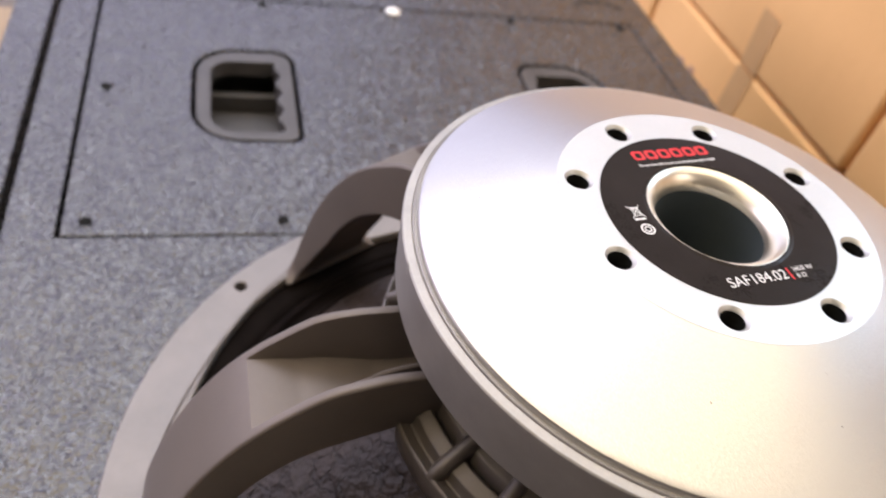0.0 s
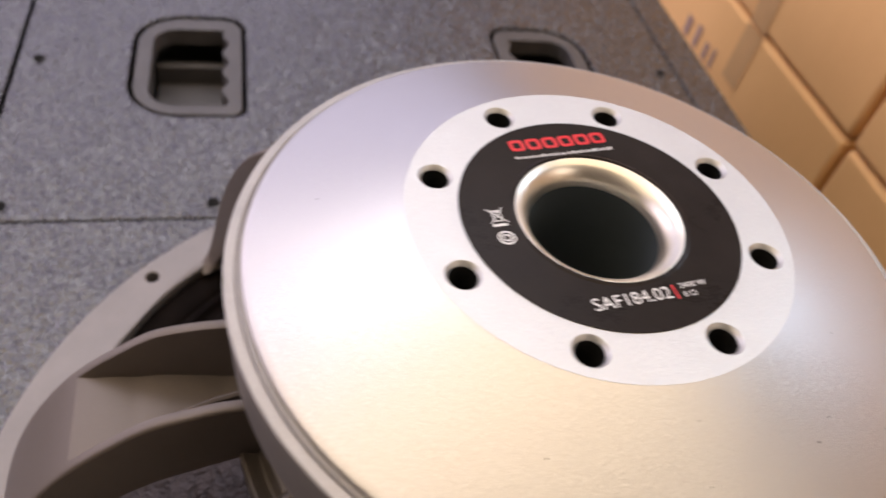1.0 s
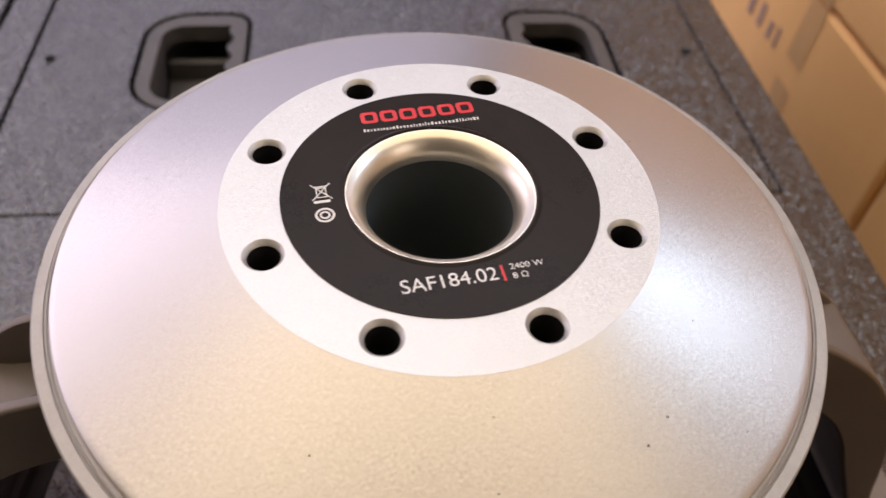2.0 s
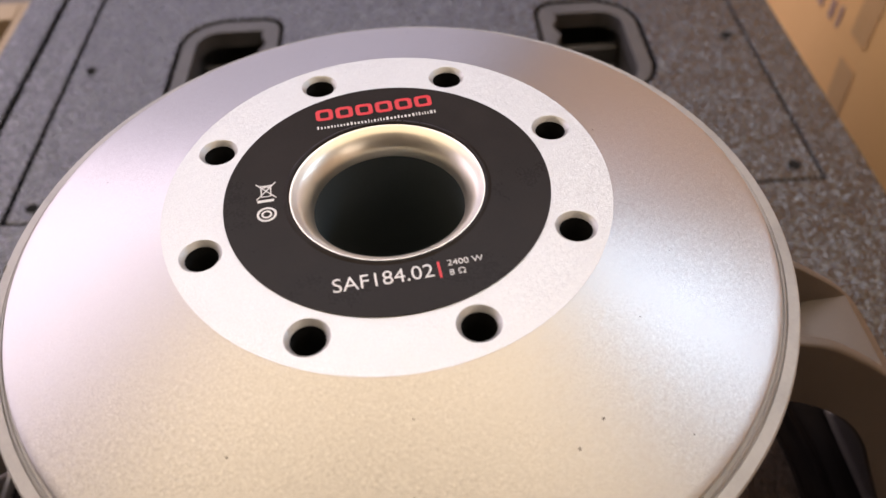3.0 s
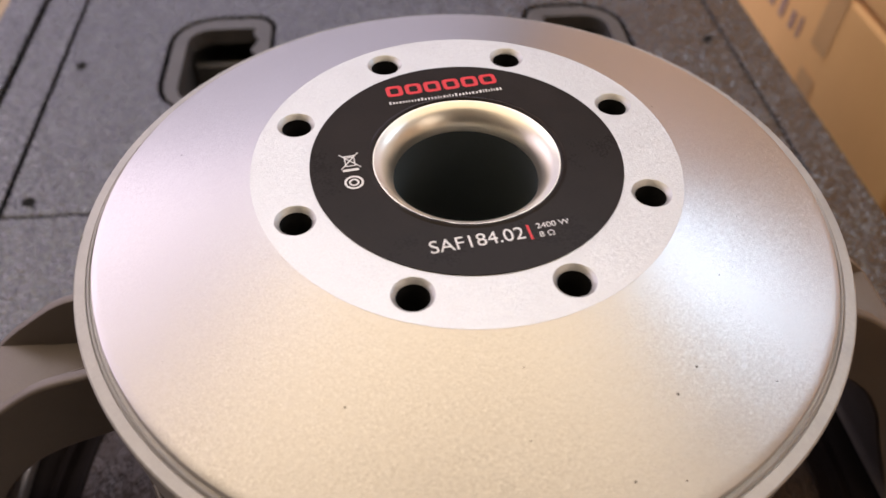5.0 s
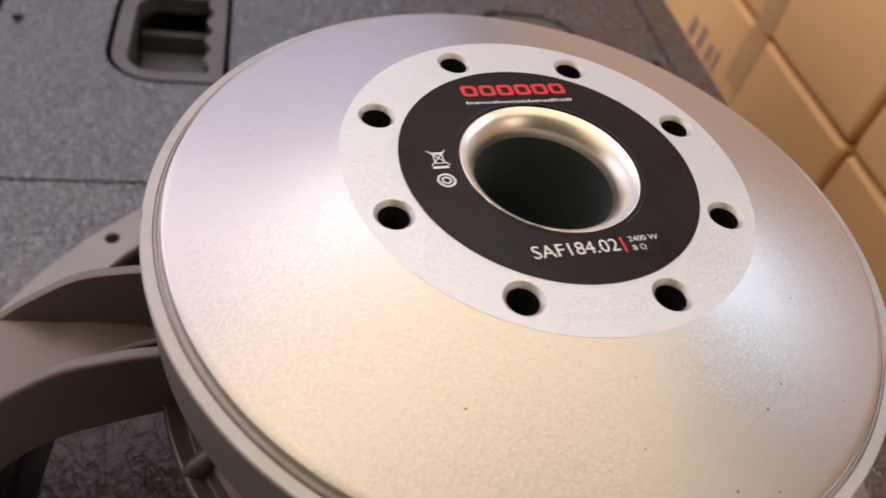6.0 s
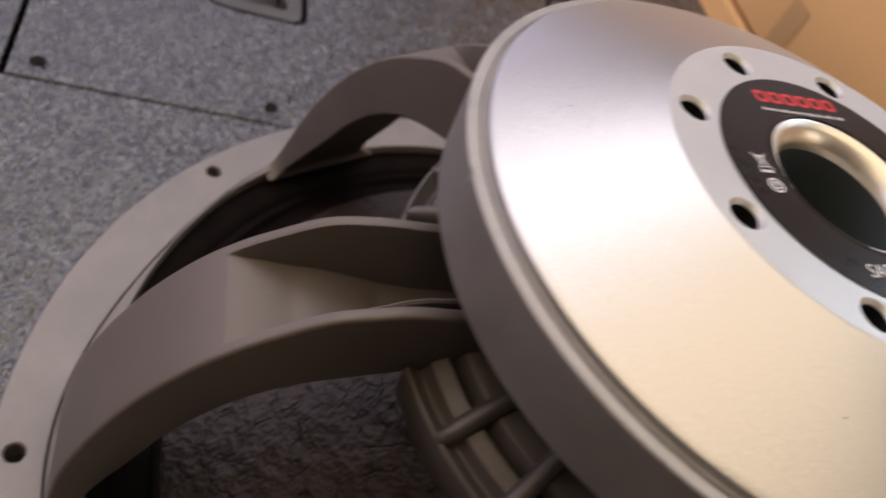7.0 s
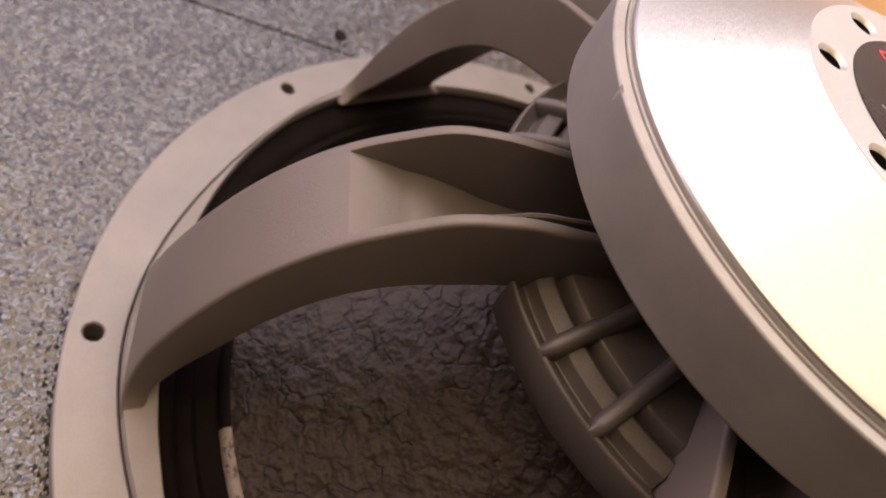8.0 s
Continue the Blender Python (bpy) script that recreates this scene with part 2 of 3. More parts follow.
M_INK = surface("faded_ink", (0.33, 0.215, 0.185), (0.42, 0.27, 0.215), rough=0.7, mottle=60, grain=400)
M_PLY = surface("bare_plywood", (0.30, 0.215, 0.14), (0.40, 0.30, 0.20), rough=0.7, mottle=10, grain=260, bump=0.2, stretch=(1, 0.15, 1))
M_WALL = surface("brown_wall_paint", (0.12, 0.10, 0.085), (0.17, 0.145, 0.12), rough=0.7, mottle=2, grain=120, bump=0.1)
M_CEIL = surface("ceiling_paint", (0.74, 0.70, 0.62), (0.80, 0.76, 0.68), rough=0.8, mottle=2, grain=120, bump=0.1)
M_FLOOR = surface("worn_concrete", (0.13, 0.11, 0.09), (0.20, 0.17, 0.14), rough=0.6, mottle=3, grain=140, bump=0.2)

# ---- mesh helpers ----


def finish(name, bm, material, smooth=35.0, bevel=0.0, segments=2):
    bmesh.ops.remove_doubles(bm, verts=bm.verts, dist=1e-6)
    bmesh.ops.recalc_face_normals(bm, faces=bm.faces)
    me = bpy.data.meshes.new(name)
    bm.to_mesh(me)
    bm.free()
    me.materials.append(material)
    ob = new(name, me)
    if smooth:
        for p in me.polygons:
            p.use_smooth = True
        me.set_sharp_from_angle(angle=radians(smooth))
    if bevel:
        bv = ob.modifiers.new("worn_edges", "BEVEL")
        bv.width, bv.segments, bv.limit_method, bv.angle_limit = bevel, segments, "ANGLE", radians(40)
    return ob


def part(name, bm, material, parent, label="", smooth=35.0, bevel=0.0):
    ob = finish(name, bm, material, smooth, bevel)
    ob.parent = parent
    if label:
        tagged(ob, label)
    return ob


def empty_thing(name, at, label, category, group=""):
    ob = new(name)
    ob.empty_display_size = 0.05
    ob.matrix_basis = Matrix.Translation(at)
    return tagged(ob, label, category, group)


def box_bm(x0, x1, y0, y1, z0, z1, bm=None):
    bm = bm or bmesh.new()
    v = [bm.verts.new((x, y, z)) for x in (x0, x1) for y in (y0, y1) for z in (z0, z1)]
    for f in ((0, 1, 3, 2), (4, 6, 7, 5), (0, 4, 5, 1), (2, 3, 7, 6), (0, 2, 6, 4), (1, 5, 7, 3)):
        bm.faces.new([v[i] for i in f])
    return bm


def lathe(profile, steps=128, a0=0.0, a1=360.0, bm=None, cap=False, closed=False):
    """Turns a list of (radius, height) round z, whole or from a0 to a1 degrees."""
    bm = bm or bmesh.new()
    whole = abs(a1 - a0) >= 360
    n = steps if whole else steps + 1
    rings = []
    for i in range(n):
        a = radians(a0 + (a1 - a0) * i / steps)
        rings.append([bm.verts.new((r * math.cos(a), r * math.sin(a), z)) for r, z in profile])
    for i in range(steps):
        p, q = rings[i], rings[(i + 1) % n]
        for j in range(len(profile) - (0 if closed else 1)):
            k = (j + 1) % len(profile)
            bm.faces.new((p[j], q[j], q[k], p[k]))
    if cap and not whole:
        bm.faces.new(rings[0])
        bm.faces.new(rings[-1])
    return bm


def plate(outer, holes, z0, z1, bm=None):
    """A flat plate with an outline and holes, from z0 to z1."""
    bm = bm or bmesh.new()
    loops = [outer, *holes]
    for z in (z1, z0):
        edges = []
        for loop in loops:
            v = [bm.verts.new((x, y, z)) for x, y in loop]
            edges += [bm.edges.new((v[i], v[(i + 1) % len(v)])) for i in range(len(v))]
        bmesh.ops.triangle_fill(bm, edges=edges, use_beauty=True, normal=(0, 0, 1))
    for loop in loops:
        top = [bm.verts.new((x, y, z1)) for x, y in loop]
        low = [bm.verts.new((x, y, z0)) for x, y in loop]
        for i in range(len(loop)):
            k = (i + 1) % len(loop)
            bm.faces.new((top[i], top[k], low[k], low[i]))
    return bm


def circle(r, n=48, cx=0.0, cy=0.0):
    return [(cx + r * math.cos(2 * math.pi * i / n), cy + r * math.sin(2 * math.pi * i / n)) for i in range(n)]


def rounded(x0, x1, y0, y1, radii, n=8):
    """A rectangle with its own radius at each corner: lower left, lower right, upper right, upper left."""
    out = []
    for (cx, cy, sx, sy, a), r in zip(((x0, y0, 1, 1, 180), (x1, y0, -1, 1, 270), (x1, y1, -1, -1, 0), (x0, y1, 1, -1, 90)), radii):
        for i in range(n + 1):
            t = radians(a + 90 * i / n)
            out.append((cx + sx * r + r * math.cos(t), cy + sy * r + r * math.sin(t)))
    return out


def spline(points, per=4):
    """Points along a smooth curve through the given ones."""
    out = []
    for i in range(len(points) - 1):
        p0, p1, p2, p3 = (np.array(points[max(0, min(len(points) - 1, i + k))], float) for k in (-1, 0, 1, 2))
        for j in range(per):
            t = j / per
            out.append(tuple(0.5 * (2 * p1 + (p2 - p0) * t + (2 * p0 - 5 * p1 + 4 * p2 - p3) * t * t + (3 * p1 - p0 - 3 * p2 + p3) * t ** 3)))
    return out + [tuple(points[-1])]


# ---- the room ----
X0, X1, Y0, Y1, CEIL = ROOM
tagged(finish("floor", box_bm(X0, X1, Y0, Y1, FLOOR_Z - 0.1, FLOOR_Z), M_FLOOR, 0), "worn grey-brown concrete workshop floor", "floor", kind="structure")
box_hole = lambda u0, u1, v0, v1: [(u0, v0), (u1, v0), (u1, v1), (u0, v1)]
ceiling_bm = plate(box_hole(X0 - 0.15, X1 + 0.15, Y0 - 0.15, Y1 + 0.15), [box_hole(-1.75, 1.05, 0.88, 2.16)], CEIL, CEIL + 0.1)
tagged(finish("ceiling", ceiling_bm, M_CEIL, 0), "plain cream painted ceiling with a roof light", "ceiling", kind="structure")
ALONG_Y = Matrix(((0, 0, 1, 0), (1, 0, 0, 0), (0, 1, 0, 0), (0, 0, 0, 1)))
ALONG_X = Matrix(((1, 0, 0, 0), (0, 0, 1, 0), (0, 1, 0, 0), (0, 0, 0, 1)))


def wall(name, u0, u1, near, far, turn, openings):
    bm = plate(box_hole(u0, u1, FLOOR_Z, CEIL), [box_hole(*o) for o in openings], near, far)
    bm.transform(turn)
    return tagged(finish(name, bm, M_WALL, 0), "plain dull brown painted workshop wall", "wall", kind="structure")


wall("wall_west", Y0, Y1, X0 - 0.15, X0, ALONG_Y, [(0.45, 3.55, -0.10, 2.0)])
# the second opening is made only for the added corner fill
wall("wall_east", Y0, Y1, X1, X1 + 0.15, ALONG_Y, [(0.36, 1.36, 1.61, 2.22), (2.0, 3.4, 0.6, 1.9), (-2.95, -1.45, 1.52, 2.24)])
wall("wall_south", X0, X1, Y0 - 0.15, Y0, ALONG_X, [])
wall("wall_north", X0, X1, Y1, Y1 + 0.15, ALONG_X, [(-3.1, 0.8, -0.10, 2.10)])
tagged(finish("ground", box_bm(-300, 300, -300, 300, FLOOR_Z - 0.5, FLOOR_Z - 0.1), M_FLOOR, 0), "bare grey-brown yard ground round the workshop", "ground", kind="structure")

# ---- the loudspeaker cabinet that carries the driver ----
CX, CY0, CY1 = 0.303, -0.62, 0.80
PX, PY0, PY1 = 0.2695, 0.2142, 0.5395
cabinet = empty_thing("speaker_cabinet", (0, 0, FLOOR_Z), "dark grey textured loudspeaker cabinet lying flat beside cartons", "speaker cabinet")


def cab_part(name, bm, material, label="", smooth=0.0, bevel=0.0, parent=None):
    bmesh.ops.translate(bm, verts=bm.verts, vec=(0, 0, -FLOOR_Z))
    return part(name, bm, material, parent or cabinet, label, smooth, bevel)


rect = lambda x0, x1, y0, y1: [(x0, y0), (x1, y0), (x1, y1), (x0, y1)]
cab_part("top_frame", plate(rounded(-CX, CX, CY0, CY1, (0.004,) * 4, 3), [rect(-0.2727, 0.2712, 0.2120, 0.5417)], -0.018, 0.0), M_CAB, bevel=0.0015)
cab_part("body", box_bm(-CX + 0.001, CX - 0.001, CY0 + 0.001, CY1 - 0.001, FLOOR_Z, -0.10), M_CAB)
cab_part("side_board", box_bm(-CX + 0.0005, -0.274, CY0 + 0.001, CY1 - 0.001, -0.0995, -0.0185), M_CAB)
cab_part("side_board", box_bm(0.274, CX - 0.0005, CY0 + 0.001, CY1 - 0.001, -0.0995, -0.0185), M_CAB)


def handle_shape(grow, flip):
    # D shape: rounded outer side, nearly square inner side
    pts = rounded(-0.1775 - grow, -0.1195 + grow, 0.3300 - grow, 0.4350 + grow, (0.022 + grow * 1.2, 0.004 + grow * 0.5, 0.007 + grow * 0.9, 0.022 + grow * 1.2))
    return [(-x, y) for x, y in pts][::-1] if flip else pts


def cavity_shape(flip):
    pts = rounded(-0.1765, -0.1215, 0.3300, 0.4300, (0.020, 0.002, 0.003, 0.018))
    left = [p for p in pts if p[0] < -0.124]
    grip = [(-0.1215 + 0.0024 * math.sin((y - 0.330) / 0.1 * 2 * math.pi * 4.0), y) for y in np.linspace(0.331, 0.429, 29)]
    low = [p for p in left if p[1] < 0.38 and p[0] < -0.125]
    high = [p for p in left if p[1] >= 0.38]
    out = low + grip + high
    return [(-x, y) for x, y in out][::-1] if flip else out


panel_holes = [handle_shape(0.0142, f) for f in (False, True)]
access_panel = cab_part("access_panel", plate(rect(-PX, PX, PY0, PY1), panel_holes, -0.0175, -0.0004), M_CAB, "textured grey removable access panel with two handle cups", bevel=0.0008)
cab_part("panel_bed", box_bm(-0.2735, 0.2735, 0.2133, 0.5410, -0.090, -0.080), M_RUBBER)
for f in (False, True):
    rim = cab_part("handle_cup", plate(handle_shape(0.0105, f), [cavity_shape(f)], -0.016, -0.0012), M_HANDLE, "moulded black recessed handle cup", bevel=0.0012, parent=access_panel)
    cup = bmesh.new()
    s = -1 if f else 1
    outline = [(x, y + 0.035 * (y > 0.40)) for x, y in handle_shape(0.003, f)]  # undercut at the far end
    top = [cup.verts.new((x, y, -0.0162)) for x, y in outline]
    low = [cup.verts.new((x, y, -0.075)) for x, y in outline]
    for i in range(len(top)):
        k = (i + 1) % len(top)
        cup.faces.new((top[i], top[k], low[k], low[i]))
    cup.faces.new(low)
    xa, xb = sorted((s * -0.178, s * -0.1185))
    box_bm(xa, xb, 0.328, 0.417, -0.074, -0.045, cup)
    box_bm(xa, xb, 0.4175, 0.425, -0.074, -0.029, cup)
    cab_part("cup_well", cup, M_HANDLE, parent=rim, bevel=0.0015)
for gx in (-0.2555, -0.128, 0.0, 0.1265, 0.2550):
    for gy in (0.2275, 0.5315):
        if gx == 0.0 and gy > 0.4:
            continue
        sc = lathe([(0.0, 0.0001), (0.0022, 0.0002), (0.0034, 0.0006), (0.0041, 0.0002), (0.0043, -0.002)], 20)
        bmesh.ops.translate(sc, verts=sc.verts, vec=(gx, gy, 0))
        cab_part("screw", sc, M_SCREW_SHADE, smooth=35, parent=access_panel)
for gx in (-0.2555, 0.2550):
    sc = lathe([(0.0, 0.0001), (0.0022, 0.0002), (0.0034, 0.0006), (0.0041, 0.0002), (0.0043, -0.002)], 20)
    bmesh.ops.translate(sc, verts=sc.verts, vec=(gx, 0.3835, 0))
    cab_part("screw", sc, M_SCREW_SHADE, smooth=35, parent=access_panel)
dot = lathe([(0.0, 0.0022), (0.005, 0.002), (0.0072, 0.0012), (0.0078, -0.0004)], 24)
bmesh.ops.translate(dot, verts=dot.verts, vec=(0.0005, 0.534, 0))
cab_part("plug", dot, M_WHITE, "small round white plug", smooth=35, parent=access_panel)

# curved groove of the cup in the far frame: a black strip painted for its shade
arc = bmesh.new()
prev = None
for i in range(15):
    a = radians(35 + 100 * i / 14)
    row = [arc.verts.new((0.243 + r * math.cos(a), 0.552 + r * 0.95 * math.sin(a), 0.0012)) for r in (0.0355, 0.0395)]
    if prev:
        arc.faces.new((prev[0], row[0], row[1], prev[1]))
    prev = row
bmesh.ops.solidify(arc, geom=arc.faces[:], thickness=0.001)
cab_part("groove_shade_strip", arc, M_RUBBER)

# board standing against the cabinet, beyond a narrow gap
tagged(finish("upright_board", box_bm(-0.340, -0.3095, CY0, CY1, FLOOR_Z, -0.001), M_CAB, 0, bevel=0.0015), "dark grey textured board standing on edge beside the cabinet", "board")

# open plywood crate beyond the board
crate = empty_thing("plywood_crate", (-0.72, 0.40, FLOOR_Z), "open bare plywood crate standing on the floor", "crate")
for b in ((-0.375, -0.343, -0.50, 0.55), (-1.10, -1.07, -0.50, 0.55), (-1.069, -0.376, 0.52, 0.55), (-1.069, -0.376, -0.50, -0.47)):
    bm = box_bm(*b, FLOOR_Z, -0.03)
    bmesh.ops.translate(bm, verts=bm.verts, vec=(0.72, -0.40, -FLOOR_Z))
    part("crate_wall", bm, M_PLY, crate, smooth=0, bevel=0.001)

# ---- cartons ----
random.seed(4)


def carton(x, y0, y1, z0, z1, deep, print_marks):
    th = empty_thing("carton", (x, 0.5 * (y0 + y1), z0), "closed brown cardboard carton with buff tape, stacked beside the cabinet", "carton", "stacked cartons")
    w, h = (y1 - y0) / 2 - 0.002, z1 - z0 - 0.005
    bm = bmesh.new()
    n = 8
    grid = [[bm.verts.new((-0.003 * math.sin(math.pi * i / n) * math.sin(math.pi * j / n), -w + 2 * w * i / n, h * j / n)) for j in range(n + 1)] for i in range(n + 1)]
    for i in range(n):
        for j in range(n):
            bm.faces.new((grid[i][j], grid[i][j + 1], grid[i + 1][j + 1], grid[i + 1][j]))
    back = [bm.verts.new((deep, sy * w, z)) for sy, z in ((-1, 0), (1, 0), (1, h), (-1, h))]
    bm.faces.new(back)
    rims = ([grid[i][0] for i in range(n + 1)], [grid[n][j] for j in range(n + 1)], [grid[i][n] for i in range(n, -1, -1)], [grid[0][j] for j in range(n, -1, -1)])
    for k, rim in enumerate(rims):
        bm.faces.new([*rim, back[(k + 1) % 4], back[k]])
    part("body", bm, M_CARTON, th, smooth=30, bevel=0.006)
    tc = random.uniform(-0.035, -0.015)
    for lo, hi in ((-0.001, 0.085), (h - 0.085, h + 0.001)):
        tp = bmesh.new()
        rows = [[tp.verts.new((-0.0012 - 0.003 * max(0.0, math.sin(math.pi * (tc + dy + w) / (2 * w)) * math.sin(math.pi * min(max(z, 0), h) / h)), tc + dy, z)) for dy in (-0.021, 0.021)] for z in np.linspace(lo, hi, 7)]
        for p, q in zip(rows, rows[1:]):
            tp.faces.new((p[0], p[1], q[1], q[0]))
        bmesh.ops.solidify(tp, geom=tp.faces[:], thickness=0.0004)
        part("tape", tp, M_TAPE, th, "buff packing tape")
    if print_marks:
        for k, (dy, ww, hh) in enumerate(((0.13, 0.016, 0.03), (0.095, 0.014, 0.034), (0.06, 0.012, 0.026), (0.035, 0.008, 0.03))):
            ink = box_bm(-0.0042, -0.0034, dy - ww, dy, h - 0.10, h - 0.10 + hh)
            part("ink_mark", ink, M_INK, th, "faded dark printing", smooth=0)
    return th


seams = [-1.13, -0.61, -0.087, 0.4365, 0.9635, 1.49, 2.01]
for c in range(len(seams) - 1):
    for r in range(6):
        carton(0.56 + random.uniform(-0.002, 0.007), seams[c] + 0.0035, seams[c + 1] - 0.0035, -0.755 + 0.21 * r, -0.755 + 0.21 * (r + 1), 0.42, c in (3, 4) and r == 2)

# ---- the driver, magnet up, lying on the cabinet ----
driver = empty_thing("loudspeaker_driver", (0, 0, 0), "large silver and grey loudspeaker driver lying face down on the cabinet", "loudspeaker")
HOLE_A, TOP_A, ARM_A = 136.4, 114.1, 181.4
R_OUT, Z_FL = 0.2288, 0.0165


def scallop(extra, n=180):
    """The step between flange and basket: wider at the arms than between them."""
    return [((0.2053 + extra + 0.003 * math.cos(radians(6 * (a - ARM_A)))) * math.cos(radians(a)), (0.2053 + extra + 0.003 * math.cos(radians(6 * (a - ARM_A)))) * math.sin(radians(a))) for a in np.linspace(0, 360, n, endpoint=False)]


RIM_AZ = (0, 60, 105, 121, 130, 140, 151, 166, 181, 196, 206, 216, 240, 300, 360)
RIM_R = (0.2018, 0.2018, 0.2020, 0.2030, 0.2036, 0.2028, 0.2004, 0.1975, 0.1945, 0.1945, 0.1958, 0.1978, 0.2005, 0.2018, 0.2018)


def window_rim(n):
    """The uneven inner edge of the ring: angle and radius."""
    return [(a, float(np.interp(math.degrees(a), RIM_AZ, RIM_R))) for a in np.linspace(0, 2 * math.pi, n, endpoint=False)]


bolt_holes = [circle(0.0036, 16, 0.2195 * math.cos(radians(HOLE_A + 45 * k)), 0.2195 * math.sin(radians(HOLE_A + 45 * k))) for k in range(8)]
part("flange", plate(circle(R_OUT, 192), [scallop(0.0004), *bolt_holes], 0.0045, Z_FL), M_FLANGE, driver, "machined grey cast flange ring with bolt holes", smooth=30, bevel=0.0009)
part("gasket", lathe([(0.2278, 0.0002), (0.2278, 0.0044), (0.1960, 0.0044), (0.1960, 0.0002)], 128, closed=True), M_RUBBER, driver, "black gasket ring")
ring_bm = bmesh.new()
ring_loops = []
for inset, z in ((0.0, 0.0135), (0.0, 0.0164), (0.0002, 0.0170), (0.0007, 0.0184), (0.0011, 0.0190)):
    ring_loops.append([(x, y, z) for x, y in scallop(-inset)])
for grow, z in ((0.0008, 0.0191), (0.0003, 0.0188), (0.0, 0.0180), (0.0, 0.0135)):
    ring_loops.append([((r + grow) * math.cos(a), (r + grow) * math.sin(a), z) for a, r in window_rim(180)])
ring_rows = [[ring_bm.verts.new(p) for p in loop] for loop in ring_loops]
for p, q in zip(ring_rows, [*ring_rows[1:], ring_rows[0]]):
    for i in range(180):
        ring_bm.faces.new((p[i], p[(i + 1) % 180], q[(i + 1) % 180], q[i]))
part("basket_ring", ring_bm, M_RING, driver, "raised grey cast ring inside the flange", smooth=30)

# one arm, made once and turned
OUTER = [(0.2086, 0.0165), (0.2072, 0.030), (0.2030, 0.050), (0.1930, 0.078), (0.1810, 0.102), (0.1690, 0.120), (0.1580, 0.132), (0.1470, 0.141), (0.1350, 0.149), (0.1220, 0.1525), (0.1080, 0.154), (0.0720, 0.154)]
INNER = [(0.2005, 0.0165), (0.1982, 0.024), (0.1915, 0.038), (0.1810, 0.058), (0.1710, 0.078), (0.1600, 0.095), (0.1480, 0.107), (0.1360, 0.1144), (0.1240, 0.1190), (0.1120, 0.1226), (0.1000, 0.1246), (0.0720, 0.126)]
HALF = [0.0360, 0.0254, 0.0218, 0.0206, 0.0201, 0.0199, 0.0197, 0.0194, 0.0192, 0.0187, 0.018, 0.018]
SUNK = ([5.74, 7, 8, 9, 10, 11], [0, 0.46, 0.70, 0.90, 0.97, 0.97])  # how deep the channel lies along the arm
PER = 8
o_pts, i_pts, h_pts = spline(OUTER, PER), spline(INNER, PER), spline(list(enumerate(HALF)), PER)
n_pts = spline(list(enumerate([0.0285, 0.0238, 0.0214, *HALF[3:]])), PER)  # the other flank flares less
arm_bm = bmesh.new()
prev = None
WALL = 0.0042
for i in range(len(o_pts)):
    o, q, hw, hn, f = np.array(o_pts[i]), np.array(i_pts[i]), h_pts[i][1], n_pts[i][1], float(np.interp(i / PER, *SUNK))
    fl = o + f * (q - o) if f > 0 else o
    hn += 0.0045 * math.exp(-max(0.0, o[1] - 0.0175) / 0.0028)  # fillet at the foot
    d = (q - o) / np.linalg.norm(q - o)
    bend = [(0.0015 * (1 - math.sin(a)), 0.0015 * (1 - math.cos(a))) for a in np.linspace(0, math.pi / 2, 5)]
    brim = [(0.0009 * (1 - math.cos(a)), 0.0009 * math.sin(a)) for a in np.linspace(0, math.pi / 2, 3)]
    sunk = np.linalg.norm(fl - o)
    soft = min(1.0, sunk / 0.004)
    pts = [(q + d * -0.0012, -hw), *[(o + d * a, -hw + b) for a, b in bend], *[(o + d * a * soft, -hw + WALL - 0.0009 + b) for a, b in brim], (fl, -hw + WALL + 0.0010 * soft)]
    pts += [(fl, hn - WALL - 0.0010 * soft), *[(o + d * a * soft, hn - WALL + 0.0009 - b) for a, b in brim[::-1]], *[(o + d * a, hn - b) for a, b in bend[::-1]], (q + d * -0.0012, hn), (q, hn - 0.0012), (q, -hw + 0.0012)]
    wrap = min(1.0, max(0.0, (0.10 - o[1]) / 0.06))
    row = [arm_bm.verts.new((p[0] + wrap * (math.sqrt(p[0] ** 2 - v ** 2) - p[0] - 0.003 * (1 - math.cos(6 * math.asin(v / p[0])))), v, p[1])) for p, v in pts]
    if prev:
        for j in range(len(row)):
            k = (j + 1) % len(row)
            arm_bm.faces.new((prev[j], prev[k], row[k], row[j]))
    else:
        arm_bm.faces.new(row)
    prev = row
arm_bm.faces.new(prev[::-1])
prev = None
for g in np.linspace(0, 1, 13):  # thin fin beside the near wall, at the hub's end
    i = round((8.7 + 2.3 * g) * PER)
    o, q, v = np.array(o_pts[i]), np.array(i_pts[i]), n_pts[i][1] - WALL + 0.0004 - 0.0058 * g ** 1.3
    d = (q - o) / np.linalg.norm(q - o)
    row = [arm_bm.verts.new((p[0], v + w, p[1])) for p, w in ((o + d * 0.024, -0.0008), (o + d * 0.0008, -0.0008), (o + d * 0.0002, 0.0), (o + d * 0.0008, 0.0008), (o + d * 0.024, 0.0008))]
    if prev:
        for j in range(5):
            arm_bm.faces.new((prev[j], prev[(j + 1) % 5], row[(j + 1) % 5], row[j]))
    else:
        arm_bm.faces.new(row)
    prev = row
arm_bm.faces.new(prev[::-1])
bmesh.ops.dissolve_degenerate(arm_bm, edges=arm_bm.edges[:], dist=1e-6)
arm = part("basket_arm", arm_bm, M_CAST, driver, "warm grey cast basket arm with sunk channel", smooth=32)
arm.matrix_basis = pose(0, 0, 0, 0, 0, ARM_A)
